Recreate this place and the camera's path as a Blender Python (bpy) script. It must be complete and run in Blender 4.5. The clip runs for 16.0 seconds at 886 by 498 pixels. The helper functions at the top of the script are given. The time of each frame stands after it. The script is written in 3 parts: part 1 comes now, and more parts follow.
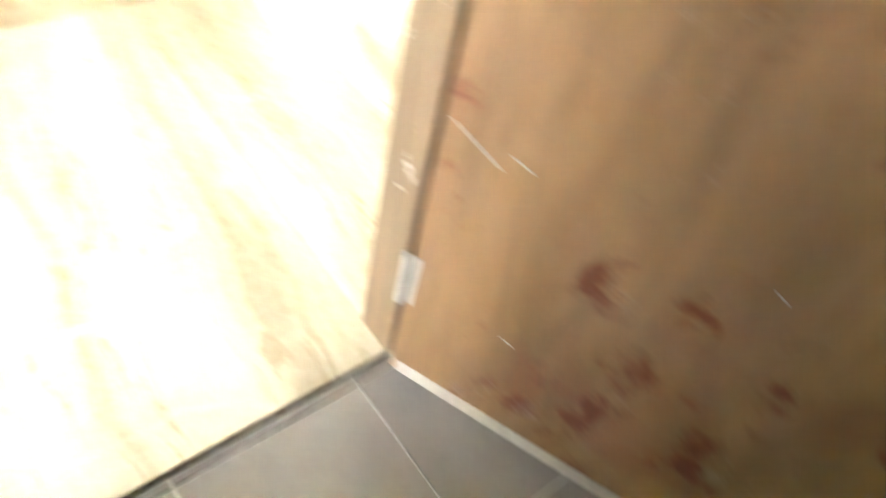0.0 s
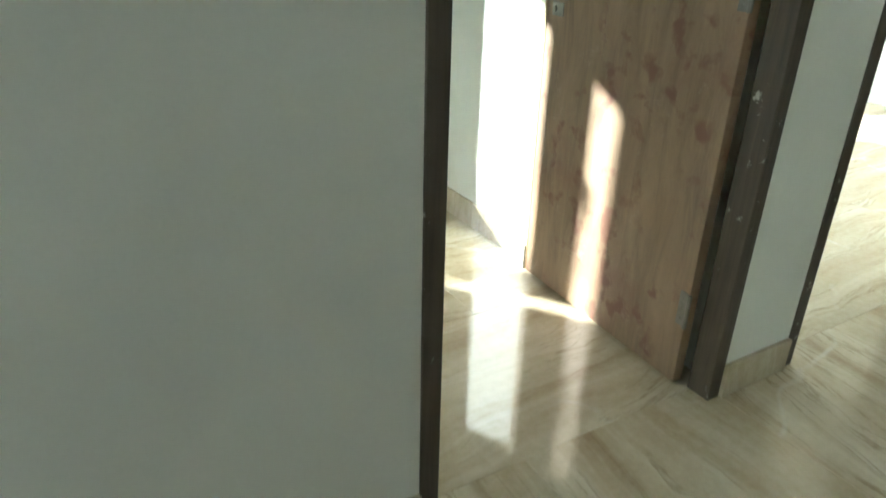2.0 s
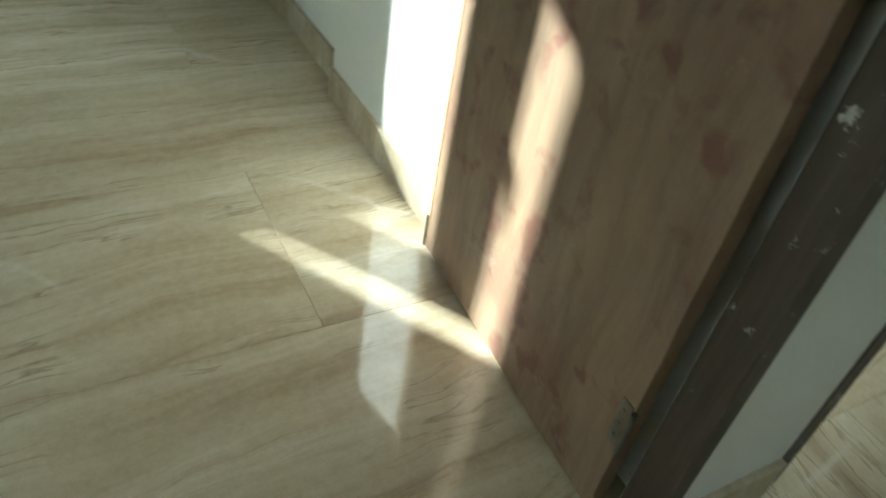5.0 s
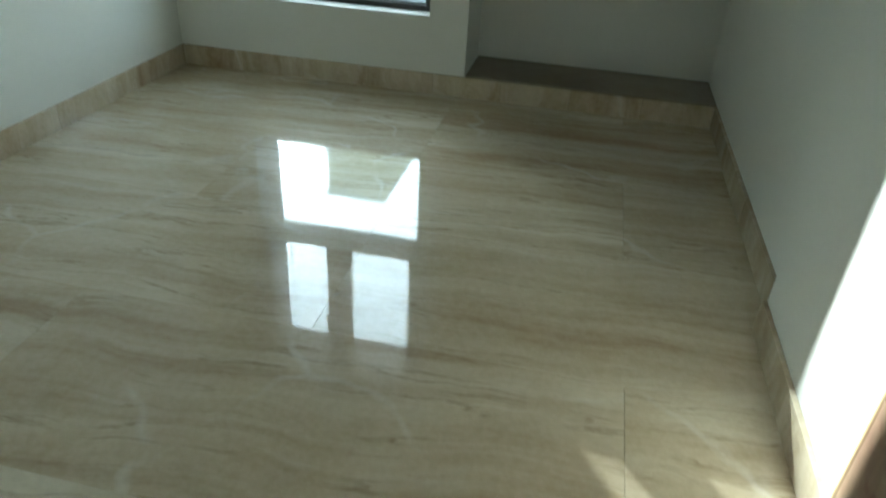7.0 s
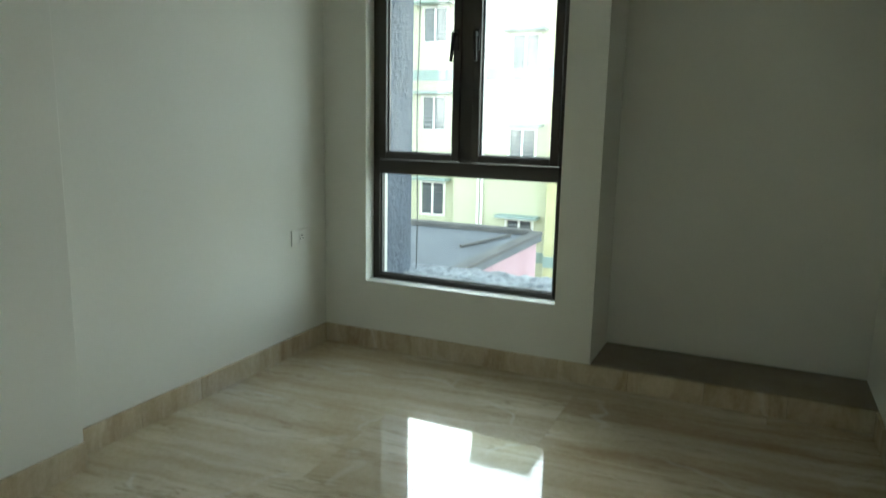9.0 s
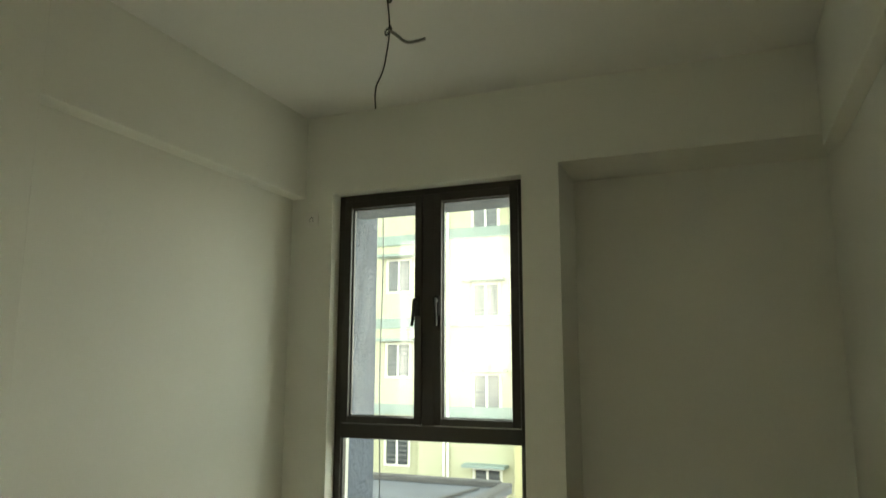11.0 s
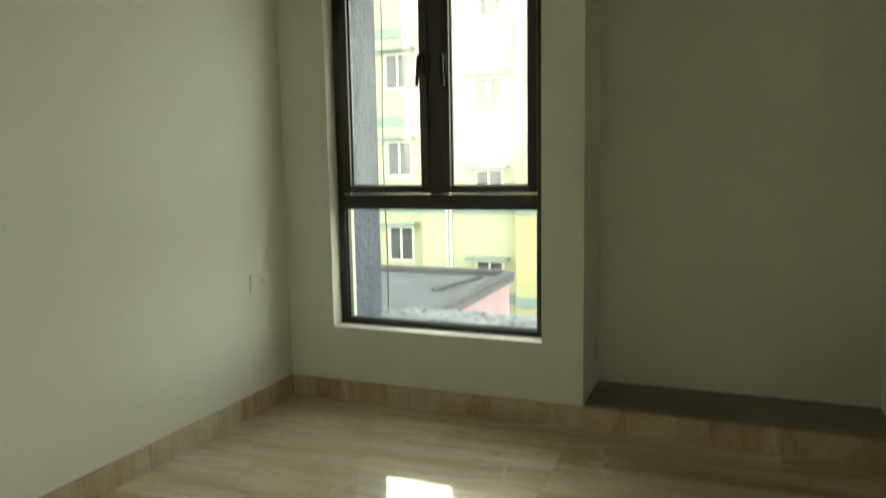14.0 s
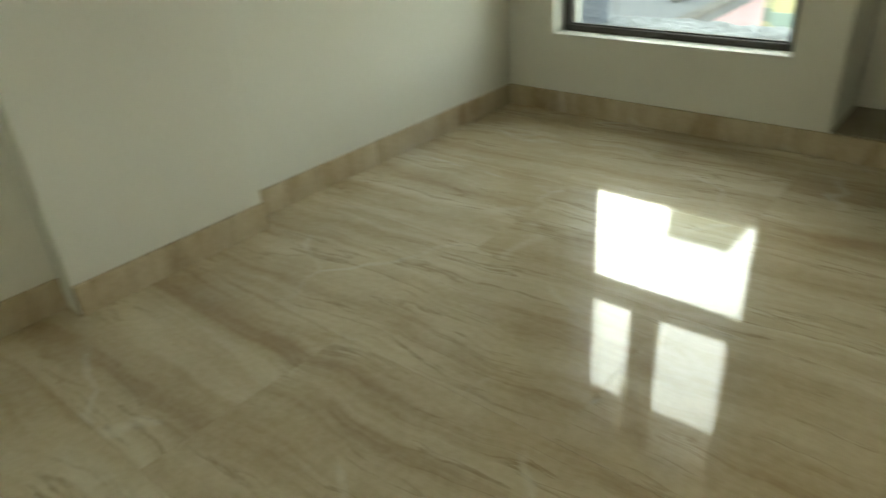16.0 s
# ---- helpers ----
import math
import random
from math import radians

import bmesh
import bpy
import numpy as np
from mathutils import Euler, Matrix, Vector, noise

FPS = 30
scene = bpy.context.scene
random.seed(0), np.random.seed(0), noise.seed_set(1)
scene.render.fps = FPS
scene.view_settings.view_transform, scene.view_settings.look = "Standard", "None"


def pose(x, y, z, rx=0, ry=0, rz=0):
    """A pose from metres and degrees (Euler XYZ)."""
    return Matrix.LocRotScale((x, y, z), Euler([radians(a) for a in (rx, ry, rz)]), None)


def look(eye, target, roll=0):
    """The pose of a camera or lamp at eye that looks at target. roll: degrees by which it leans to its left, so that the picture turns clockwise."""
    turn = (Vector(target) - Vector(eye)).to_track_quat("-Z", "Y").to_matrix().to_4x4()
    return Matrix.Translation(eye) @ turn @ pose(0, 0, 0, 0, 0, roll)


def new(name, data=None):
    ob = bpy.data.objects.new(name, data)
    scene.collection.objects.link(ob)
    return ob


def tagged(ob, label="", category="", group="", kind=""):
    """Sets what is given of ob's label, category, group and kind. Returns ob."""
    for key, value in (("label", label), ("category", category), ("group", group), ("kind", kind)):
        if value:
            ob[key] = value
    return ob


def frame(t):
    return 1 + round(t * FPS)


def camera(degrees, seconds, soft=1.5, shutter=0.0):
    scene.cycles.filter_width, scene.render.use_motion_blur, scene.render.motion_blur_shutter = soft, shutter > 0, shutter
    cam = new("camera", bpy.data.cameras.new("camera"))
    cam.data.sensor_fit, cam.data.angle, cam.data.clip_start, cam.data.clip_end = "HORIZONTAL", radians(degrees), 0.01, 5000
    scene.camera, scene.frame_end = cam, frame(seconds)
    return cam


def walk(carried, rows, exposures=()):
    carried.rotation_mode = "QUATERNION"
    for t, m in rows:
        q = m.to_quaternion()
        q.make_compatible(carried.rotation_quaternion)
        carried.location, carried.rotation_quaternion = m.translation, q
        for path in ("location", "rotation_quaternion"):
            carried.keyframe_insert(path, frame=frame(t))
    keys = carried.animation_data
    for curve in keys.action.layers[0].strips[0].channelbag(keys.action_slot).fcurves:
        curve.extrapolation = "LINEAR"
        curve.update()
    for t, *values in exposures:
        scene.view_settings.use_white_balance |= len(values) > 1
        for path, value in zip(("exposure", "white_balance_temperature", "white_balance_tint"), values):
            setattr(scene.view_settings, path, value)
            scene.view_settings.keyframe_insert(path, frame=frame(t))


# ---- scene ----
cam = camera(65.0, 16.0, 1.5, 0.5)
PATH = [
    (0, (1.089, -4.863, 0.975), (2.082, -3.997, -0.529), 15.1),
    (0.2, (1.049, -4.856, 0.989), (1.896, -3.696, -0.403), 14.1),
    (0.5, (1.044, -4.792, 1.085), (1.695, -3.448, -0.245), 6.9),
    (1, (1.092, -4.607, 1.148), (1.802, -3.156, -0.032), 1.5),
    (1.5, (1.176, -4.442, 1.166), (2.042, -2.951, 0.152), 0.5),
    (2, (1.288, -4.264, 1.182), (2.227, -2.729, 0.309), 1.6),
    (2.5, (1.376, -4.131, 1.17), (2.364, -2.604, 0.339), 1.0),
    (3, (1.431, -3.979, 1.182), (2.567, -2.581, 0.313), 1.1),
    (3.2, (1.461, -3.938, 1.183), (2.666, -2.625, 0.275), 2.5),
    (5.3, (2.062, -3.626, 1.104), (2.767, -2.271, -0.186), 11.5),
    (5.5, (2.081, -3.644, 1.115), (2.619, -2.219, -0.181), 11.1),
    (6, (2.13, -3.636, 1.181), (2.167, -2.118, -0.121), 9.4),
    (6.5, (2.169, -3.556, 1.172), (1.979, -1.953, -0.009), 6.0),
    (7, (2.173, -3.463, 1.215), (1.859, -1.787, 0.17), 3.5),
    (7.5, (2.226, -3.388, 1.247), (1.75, -1.677, 0.326), 3.0),
    (8, (2.276, -3.37, 1.218), (1.591, -1.644, 0.476), 1.9),
    (8.5, (2.282, -3.364, 1.254), (1.498, -1.609, 0.702), 1.5),
    (9, (2.285, -3.357, 1.295), (1.469, -1.567, 0.934), 1.2),
    (9.5, (2.287, -3.346, 1.33), (1.477, -1.527, 1.143), 1.0),
    (10, (2.313, -3.313, 1.337), (1.509, -1.481, 1.37), 1.0),
    (10.2, (2.31, -3.323, 1.349), (1.523, -1.488, 1.452), 0.7),
    (12.3, (2.304, -3.412, 1.422), (1.56, -1.625, 1.924), -0.6),
    (12.5, (2.299, -3.392, 1.415), (1.514, -1.601, 1.837), -0.7),
    (13, (2.272, -3.287, 1.295), (1.446, -1.478, 1.513), -0.1),
    (13.5, (2.207, -3.217, 1.214), (1.431, -1.374, 1.262), -0.2),
    (14, (2.156, -3.111, 1.206), (1.411, -1.269, 0.975), -1.0),
    (14.5, (2.136, -3.027, 1.165), (1.173, -1.356, 0.635), 1.4),
    (15, (2.138, -2.995, 1.175), (0.835, -1.713, 0.361), -0.3),
    (15.5, (2.16, -2.99, 1.129), (0.723, -1.937, 0.219), -4.1),
    (16, (2.159, -3.04, 1.146), (0.988, -1.734, 0.185), -4.0),
]
walk(cam, [(t, look(eye, target, roll)) for t, eye, target, roll in PATH],
     [(0, 7.1, 5900, 10), (0.2, 6.3, 5900, 8), (0.5, 5.75, 5900, 6), (1.0, 4.95, 5750, 0), (1.5, 4.3, 5500, -2), (2.0, 3.7, 5500, -4), (2.5, 3.3, 5500, -4), (3.2, 2.9, 5400, -6),
      (5.3, 3.0, 5400, -6), (6.0, 2.9, 5300, -6), (7.0, 2.55, 5300, -6), (10.0, 2.3, 6300, -4), (12.3, 2.3, 7500, -4), (14.0, 2.35, 7200, -4), (16.0, 2.65, 6900, -4)])

# ---- world and sun ----
SUN_WAY = Vector((0.69, -1.0, -0.468)).normalized()
world = bpy.data.worlds.new("sky")
scene.world = world
world.use_nodes = True
wn = world.node_tree
sky = wn.nodes.new("ShaderNodeTexSky")
sky.sky_type = 'NISHITA'
sky.sun_disc = False
sky.sun_elevation = math.asin(-SUN_WAY.z)
sky.sun_rotation = math.atan2(-SUN_WAY.x, -SUN_WAY.y)
sky.air_density = 1.3
sky.dust_density = 1.0
wn.nodes["Background"].inputs[1].default_value = 0.15
way = wn.nodes.new("ShaderNodeTexCoord")
puff = wn.nodes.new("ShaderNodeTexNoise")
puff.inputs["Scale"].default_value, puff.inputs["Detail"].default_value, puff.inputs["Roughness"].default_value = 3.2, 7.0, 0.6
wn.links.new(way.outputs["Generated"], puff.inputs["Vector"])
cover = wn.nodes.new("ShaderNodeValToRGB")
cover.color_ramp.elements[0].position, cover.color_ramp.elements[1].position = 0.34, 0.66
cover.color_ramp.elements[0].color = (0.62, 0.62, 0.62, 1)
wn.links.new(puff.outputs["Fac"], cover.inputs[0])
white = wn.nodes.new("ShaderNodeHueSaturation")
white.inputs["Saturation"].default_value, white.inputs["Value"].default_value = 0.12, 2.0
wn.links.new(sky.outputs[0], white.inputs["Color"])
clouds = wn.nodes.new("ShaderNodeMix")
clouds.data_type = 'RGBA'
wn.links.new(cover.outputs[0], clouds.inputs[0])
wn.links.new(sky.outputs[0], clouds.inputs[6])
wn.links.new(white.outputs[0], clouds.inputs[7])
wn.links.new(clouds.outputs[2], wn.nodes["Background"].inputs[0])
sun = new("sun", bpy.data.lights.new("sun", 'SUN'))
sun.data.energy, sun.data.angle, sun.data.color = 3.6, radians(0.6), (1.0, 0.94, 0.85)
sun.rotation_mode = 'QUATERNION'
sun.rotation_quaternion = SUN_WAY.to_track_quat('-Z', 'Y')


# ---- materials ----
def material(name, rough=0.6, metal=0.0):
    m = bpy.data.materials.new(name)
    m.use_nodes = True
    b = m.node_tree.nodes["Principled BSDF"]
    b.inputs["Roughness"].default_value, b.inputs["Metallic"].default_value = rough, metal
    return m, m.node_tree.nodes, m.node_tree.links, b


def place_coords(n, l, scale=(1, 1, 1), rot=(0, 0, 0), per_object=0.0, world_space=False):
    """Texture coordinates in metres, shifted per object where asked."""
    if world_space:
        src = n.new("ShaderNodeNewGeometry").outputs["Position"]
    else:
        src = n.new("ShaderNodeTexCoord").outputs["Object"]
    mp = n.new("ShaderNodeMapping")
    mp.inputs["Scale"].default_value, mp.inputs["Rotation"].default_value = scale, rot
    if per_object:
        info = n.new("ShaderNodeObjectInfo")
        mul = n.new("ShaderNodeMath")
        mul.operation = 'MULTIPLY'
        mul.inputs[1].default_value = per_object
        l.new(info.outputs["Random"], mul.inputs[0])
        add = n.new("ShaderNodeVectorMath")
        l.new(src, add.inputs[0])
        l.new(mul.outputs[0], add.inputs[1])
        src = add.outputs[0]
    l.new(src, mp.inputs["Vector"])
    return mp.outputs[0]


def noise_tex(n, l, vec, scale, detail=4.0, rough=0.55, distort=0.0):
    t = n.new("ShaderNodeTexNoise")
    t.inputs["Scale"].default_value, t.inputs["Detail"].default_value = scale, detail
    t.inputs["Roughness"].default_value, t.inputs["Distortion"].default_value = rough, distort
    l.new(vec, t.inputs["Vector"])
    return t.outputs["Fac"]


def ramp(n, l, fac, stops):
    r = n.new("ShaderNodeValToRGB")
    while len(r.color_ramp.elements) < len(stops):
        r.color_ramp.elements.new(0.5)
    for e, (p, c) in zip(r.color_ramp.elements, stops):
        e.position, e.color = p, (*c, 1)
    l.new(fac, r.inputs[0])
    return r.outputs[0]


def blend(n, l, fac, a, b, mode='MIX'):
    m = n.new("ShaderNodeMix")
    m.data_type, m.blend_type = 'RGBA', mode
    for sock, v in ((m.inputs[0], fac), (m.inputs[6], a), (m.inputs[7], b)):
        if isinstance(v, (int, float)):
            sock.default_value = v
        elif isinstance(v, tuple):
            sock.default_value = (*v, 1)
        else:
            l.new(v, sock)
    return m.outputs[2]


def bump(n, l, b, height, strength, dist=0.002):
    k = n.new("ShaderNodeBump")
    k.inputs["Strength"].default_value, k.inputs["Distance"].default_value = strength, dist
    l.new(height, k.inputs["Height"])
    l.new(k.outputs[0], b.inputs["Normal"])


def speckled(name, dark, light, scale, rough, relief=0.3, dist=0.002, metal=0.0, fine=60.0):
    m, n, l, b = material(name, rough, metal)
    v = place_coords(n, l, world_space=True)
    big, small = noise_tex(n, l, v, scale, 5), noise_tex(n, l, v, fine, 3)
    c = ramp(n, l, big, [(0.3, dark), (0.7, light)])
    l.new(blend(n, l, 0.25, c, ramp(n, l, small, [(0.35, dark), (0.65, light)])), b.inputs["Base Color"])
    bump(n, l, b, small, relief, dist)
    return m


def marble(name, turn, rough=0.045, veins=0.7):
    """Polished beige marble with long wavy brown veins; turn lays the veins in degrees from the x axis."""
    m, n, l, b = material(name, rough)
    v = place_coords(n, l, (1, 1, 1), (0, 0, 0), 37.0)
    mp = n.new("ShaderNodeMapping")
    mp.inputs["Rotation"].default_value = (0, 0, radians(-turn))
    l.new(v, mp.inputs[0])
    st = n.new("ShaderNodeMapping")
    st.inputs["Scale"].default_value = (0.34, 4.2, 1)
    wave = n.new("ShaderNodeTexNoise")
    wave.inputs["Scale"].default_value, wave.inputs["Detail"].default_value = 2.4, 3.0
    l.new(mp.outputs[0], wave.inputs["Vector"])
    sway = n.new("ShaderNodeVectorMath")
    sway.operation = 'MULTIPLY_ADD'
    sway.inputs[1].default_value = (0.0, 0.13, 0.0)
    l.new(wave.outputs["Color"], sway.inputs[0])
    l.new(mp.outputs[0], sway.inputs[2])
    l.new(sway.outputs[0], st.inputs[0])
    cloud = noise_tex(n, l, mp.outputs[0], 2.6, 6, 0.6, 0.6)
    band = noise_tex(n, l, st.outputs[0], 1.7, 8, 0.62, 0.55)
    fine = noise_tex(n, l, st.outputs[0], 2.9, 6, 0.52, 0.45)
    grain = noise_tex(n, l, v, 45, 4, 0.7)
    base = ramp(n, l, band, [(0.32, (0.33, 0.23, 0.125)), (0.44, (0.51, 0.41, 0.26)), (0.54, (0.60, 0.51, 0.35)), (0.68, (0.75, 0.68, 0.525))])
    base = blend(n, l, 0.26, base, ramp(n, l, cloud, [(0.35, (0.41, 0.32, 0.19)), (0.65, (0.72, 0.655, 0.50))]))
    thin = ramp(n, l, fine, [(0.478, (0, 0, 0)), (0.495, (0.7, 0.7, 0.7)), (0.501, (1, 1, 1)), (0.507, (0, 0, 0))])
    gate = ramp(n, l, cloud, [(0.43, (0, 0, 0)), (0.56, (veins, veins, veins))])
    base = blend(n, l, blend(n, l, 1.0, thin, gate, 'MULTIPLY'), base, (0.225, 0.145, 0.07))
    vo = n.new("ShaderNodeTexVoronoi")
    vo.feature = 'DISTANCE_TO_EDGE'
    vo.inputs["Scale"].default_value = 0.9
    wob = n.new("ShaderNodeVectorMath")
    wob.operation = 'MULTIPLY_ADD'
    wob.inputs[1].default_value = (0.35, 0.35, 0)
    nt = n.new("ShaderNodeTexNoise")
    nt.inputs["Scale"].default_value = 3.0
    l.new(v, nt.inputs["Vector"])
    l.new(nt.outputs["Color"], wob.inputs[0])
    l.new(v, wob.inputs[2])
    l.new(wob.outputs[0], vo.inputs["Vector"])
    crack = ramp(n, l, vo.outputs["Distance"], [(0.0, (0.8, 0.8, 0.8)), (0.006, (0.5, 0.5, 0.5)), (0.012, (0, 0, 0))])
    crack = blend(n, l, 1.0, crack, ramp(n, l, cloud, [(0.48, (0, 0, 0)), (0.60, (0.7, 0.7, 0.7))]), 'MULTIPLY')
    base = blend(n, l, crack, base, (0.76, 0.72, 0.62))
    base = blend(n, l, 0.12, base, ramp(n, l, grain, [(0.4, (0.3, 0.25, 0.17)), (0.6, (0.7, 0.64, 0.52))]))
    l.new(base, b.inputs["Base Color"])
    rr = n.new("ShaderNodeMapRange")
    rr.inputs[3].default_value, rr.inputs[4].default_value = rough * 0.4, rough * 1.5
    l.new(cloud, rr.inputs[0])
    l.new(rr.outputs[0], b.inputs["Roughness"])
    b.inputs["IOR"].default_value = 1.6
    if rough < 0.1:
        b.inputs["Coat Weight"].default_value, b.inputs["Coat Roughness"].default_value = 0.30, 0.22
    bump(n, l, b, cloud, 0.03, 0.002)
    return m


def plywood(name, ochre, red, blots, stain, band=0.0):
    """Raw brown door ply with red stain blots, pale dust and scratches."""
    m, n, l, b = material(name, 0.55)
    v = place_coords(n, l)
    st = n.new("ShaderNodeMapping")
    st.inputs["Scale"].default_value = (1, 3.0, 0.6)
    l.new(v, st.inputs[0])
    grain = noise_tex(n, l, st.outputs[0], 5, 8, 0.65, 0.5)
    base = ramp(n, l, grain, [(0.3, tuple(0.66 * c for c in ochre)), (0.5, ochre), (0.7, tuple(1.25 * c for c in ochre))])
    patch = noise_tex(n, l, v, 4.0, 5, 0.6, 0.4)
    base = blend(n, l, ramp(n, l, patch, [(0.52, (0, 0, 0)), (0.68, (0.65, 0.65, 0.65))]), base, red)
    blot = noise_tex(n, l, v, blots, 3, 0.5, 0.25)
    gate = 0.50 if band else 0.43
    if band:
        up = n.new("ShaderNodeSeparateXYZ")
        l.new(v, up.inputs[0])
        rows = ramp(n, l, up.outputs["Z"], [(band - 0.075, (0, 0, 0)), (band, (0.2, 0.2, 0.2)), (band + 0.075, (0, 0, 0))])
        patch = blend(n, l, 1.0, patch, rows, 'ADD')
    spots = blend(n, l, 1.0, ramp(n, l, blot, [(0.54, (0, 0, 0)), (0.64, (0.85, 0.85, 0.85))]), ramp(n, l, patch, [(gate, (0, 0, 0)), (gate + 0.1, (1, 1, 1))]), 'MULTIPLY')
    base = blend(n, l, spots, base, stain)
    dust = noise_tex(n, l, v, 7, 7, 0.75)
    base = blend(n, l, ramp(n, l, dust, [(0.60, (0, 0, 0)), (0.75, (0.45, 0.45, 0.45))]), base, (0.56, 0.46, 0.36))
    l.new(base, b.inputs["Base Color"])
    bump(n, l, b, grain, 0.15, 0.001)
    return m


def frame_wood(name, dark, light):
    m, n, l, b = material(name, 0.5)
    v = place_coords(n, l, world_space=True)
    st = n.new("ShaderNodeMapping")
    st.inputs["Scale"].default_value = (12, 12, 0.7)
    l.new(v, st.inputs[0])
    grain = noise_tex(n, l, st.outputs[0], 4, 7, 0.6, 0.4)
    base = ramp(n, l, grain, [(0.3, dark), (0.7, light)])
    paint = noise_tex(n, l, v, 16, 6, 0.7)
    base = blend(n, l, ramp(n, l, paint, [(0.63, (0, 0, 0)), (0.69, (0.8, 0.8, 0.8))]), base, (0.62, 0.58, 0.5))
    l.new(base, b.inputs["Base Color"])
    bump(n, l, b, grain, 0.2, 0.001)
    return m


WALL = speckled("wall paint", (0.78, 0.775, 0.705), (0.82, 0.82, 0.76), 1.3, 0.7, 0.10, 0.001, fine=90)
CEIL = speckled("ceiling paint", (0.76, 0.755, 0.71), (0.80, 0.795, 0.76), 1.1, 0.8, 0.10, 0.001, fine=80)
MARBLE = marble("bedroom marble", 4)
MARBLE_HALL = marble("hall marble", 86)
SKIRT = marble("skirting marble", 88, 0.16, 0.12)
GROUT = speckled("joint filler", (0.36, 0.31, 0.23), (0.46, 0.41, 0.32), 6, 0.6)
TILE = speckled("grey ceramic tile", (0.27, 0.235, 0.20), (0.33, 0.29, 0.25), 5, 0.35, 0.05)
TILE_GROUT = speckled("pale tile grout", (0.55, 0.52, 0.47), (0.66, 0.63, 0.58), 9, 0.8)
LEDGE = speckled("dull ledge stone", (0.19, 0.165, 0.12), (0.29, 0.255, 0.19), 5, 0.55)
PLY = plywood("stained door ply", (0.29, 0.195, 0.12), (0.24, 0.125, 0.08), 13, (0.19, 0.085, 0.055))
PLY_RED = plywood("red stained door ply", (0.32, 0.18, 0.078), (0.25, 0.085, 0.04), 15, (0.16, 0.035, 0.012), 0.42)
WHITEWASH = speckled("dusty white plaster smear", (0.50, 0.44, 0.37), (0.66, 0.62, 0.56), 14, 0.9, 0.4)
LIP = speckled("pale lipping wood", (0.46, 0.33, 0.17), (0.58, 0.44, 0.25), 7, 0.5)
# Two tones of one frame wood: shade coloured in here, lit tone below.
FRAME_SHADE = frame_wood("door frame wood darkened for shade", (0.048, 0.036, 0.024), (0.105, 0.078, 0.050))
FRAME_LIT = frame_wood("brown frame wood in light", (0.125, 0.075, 0.036), (0.225, 0.145, 0.072))
ALU = speckled("dark bronze aluminium", (0.040, 0.034, 0.028), (0.052, 0.045, 0.038), 3, 0.38, 0.03, metal=0.0)
GASKET = speckled("black rubber gasket", (0.01, 0.01, 0.01), (0.016, 0.016, 0.016), 8, 0.6)
STEEL = speckled("dull steel", (0.16, 0.15, 0.13), (0.30, 0.28, 0.25), 20, 0.35, 0.05, metal=1.0)
PLASTIC = speckled("white plastic", (0.76, 0.75, 0.70), (0.80, 0.79, 0.74), 5, 0.35, 0.02)
HOLE = speckled("socket hole shade", (0.012, 0.012, 0.012), (0.02, 0.02, 0.02), 9, 0.7)
CABLE = speckled("black cable", (0.014, 0.014, 0.013), (0.025, 0.024, 0.022), 30, 0.5)
CONDUIT = speckled("grey cable sleeve", (0.22, 0.21, 0.19), (0.30, 0.29, 0.26), 30, 0.6)
STUCCO = speckled("blue grey rough stucco", (0.055, 0.068, 0.095), (0.125, 0.145, 0.185), 9, 0.95, 1.0, 0.02, fine=24)
CONCRETE = speckled("weathered concrete", (0.13, 0.145, 0.165), (0.30, 0.32, 0.345), 3.0, 0.95, 0.8, 0.01, fine=26)
ROOFC = speckled("weathered roof screed", (0.065, 0.07, 0.08), (0.13, 0.14, 0.155), 0.8, 0.95, 0.4, 0.01, fine=12)
KERB = speckled("dark roof kerb", (0.05, 0.05, 0.05), (0.11, 0.105, 0.10), 2.0, 0.95, 0.5, 0.01, fine=14)
PINK = speckled("faded pink wall paint", (0.36, 0.22, 0.25), (0.44, 0.30, 0.33), 0.9, 0.9, 0.2, fine=9)
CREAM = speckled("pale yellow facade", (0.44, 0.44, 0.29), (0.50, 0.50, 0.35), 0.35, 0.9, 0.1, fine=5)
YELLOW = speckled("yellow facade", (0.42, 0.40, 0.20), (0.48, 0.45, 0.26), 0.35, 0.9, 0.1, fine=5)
BAND = speckled("grey green facade band", (0.22, 0.29, 0.26), (0.28, 0.35, 0.32), 0.6, 0.9, 0.1, fine=5)
DARKWIN = speckled("dark far window glass", (0.035, 0.045, 0.05), (0.06, 0.07, 0.08), 1.0, 0.15, 0.02)
BARS = speckled("grey window bars", (0.22, 0.24, 0.24), (0.30, 0.32, 0.32), 4, 0.6)
GROUND = speckled("dusty ground", (0.20, 0.18, 0.15), (0.30, 0.27, 0.23), 0.2, 0.95, 0.3, fine=3)


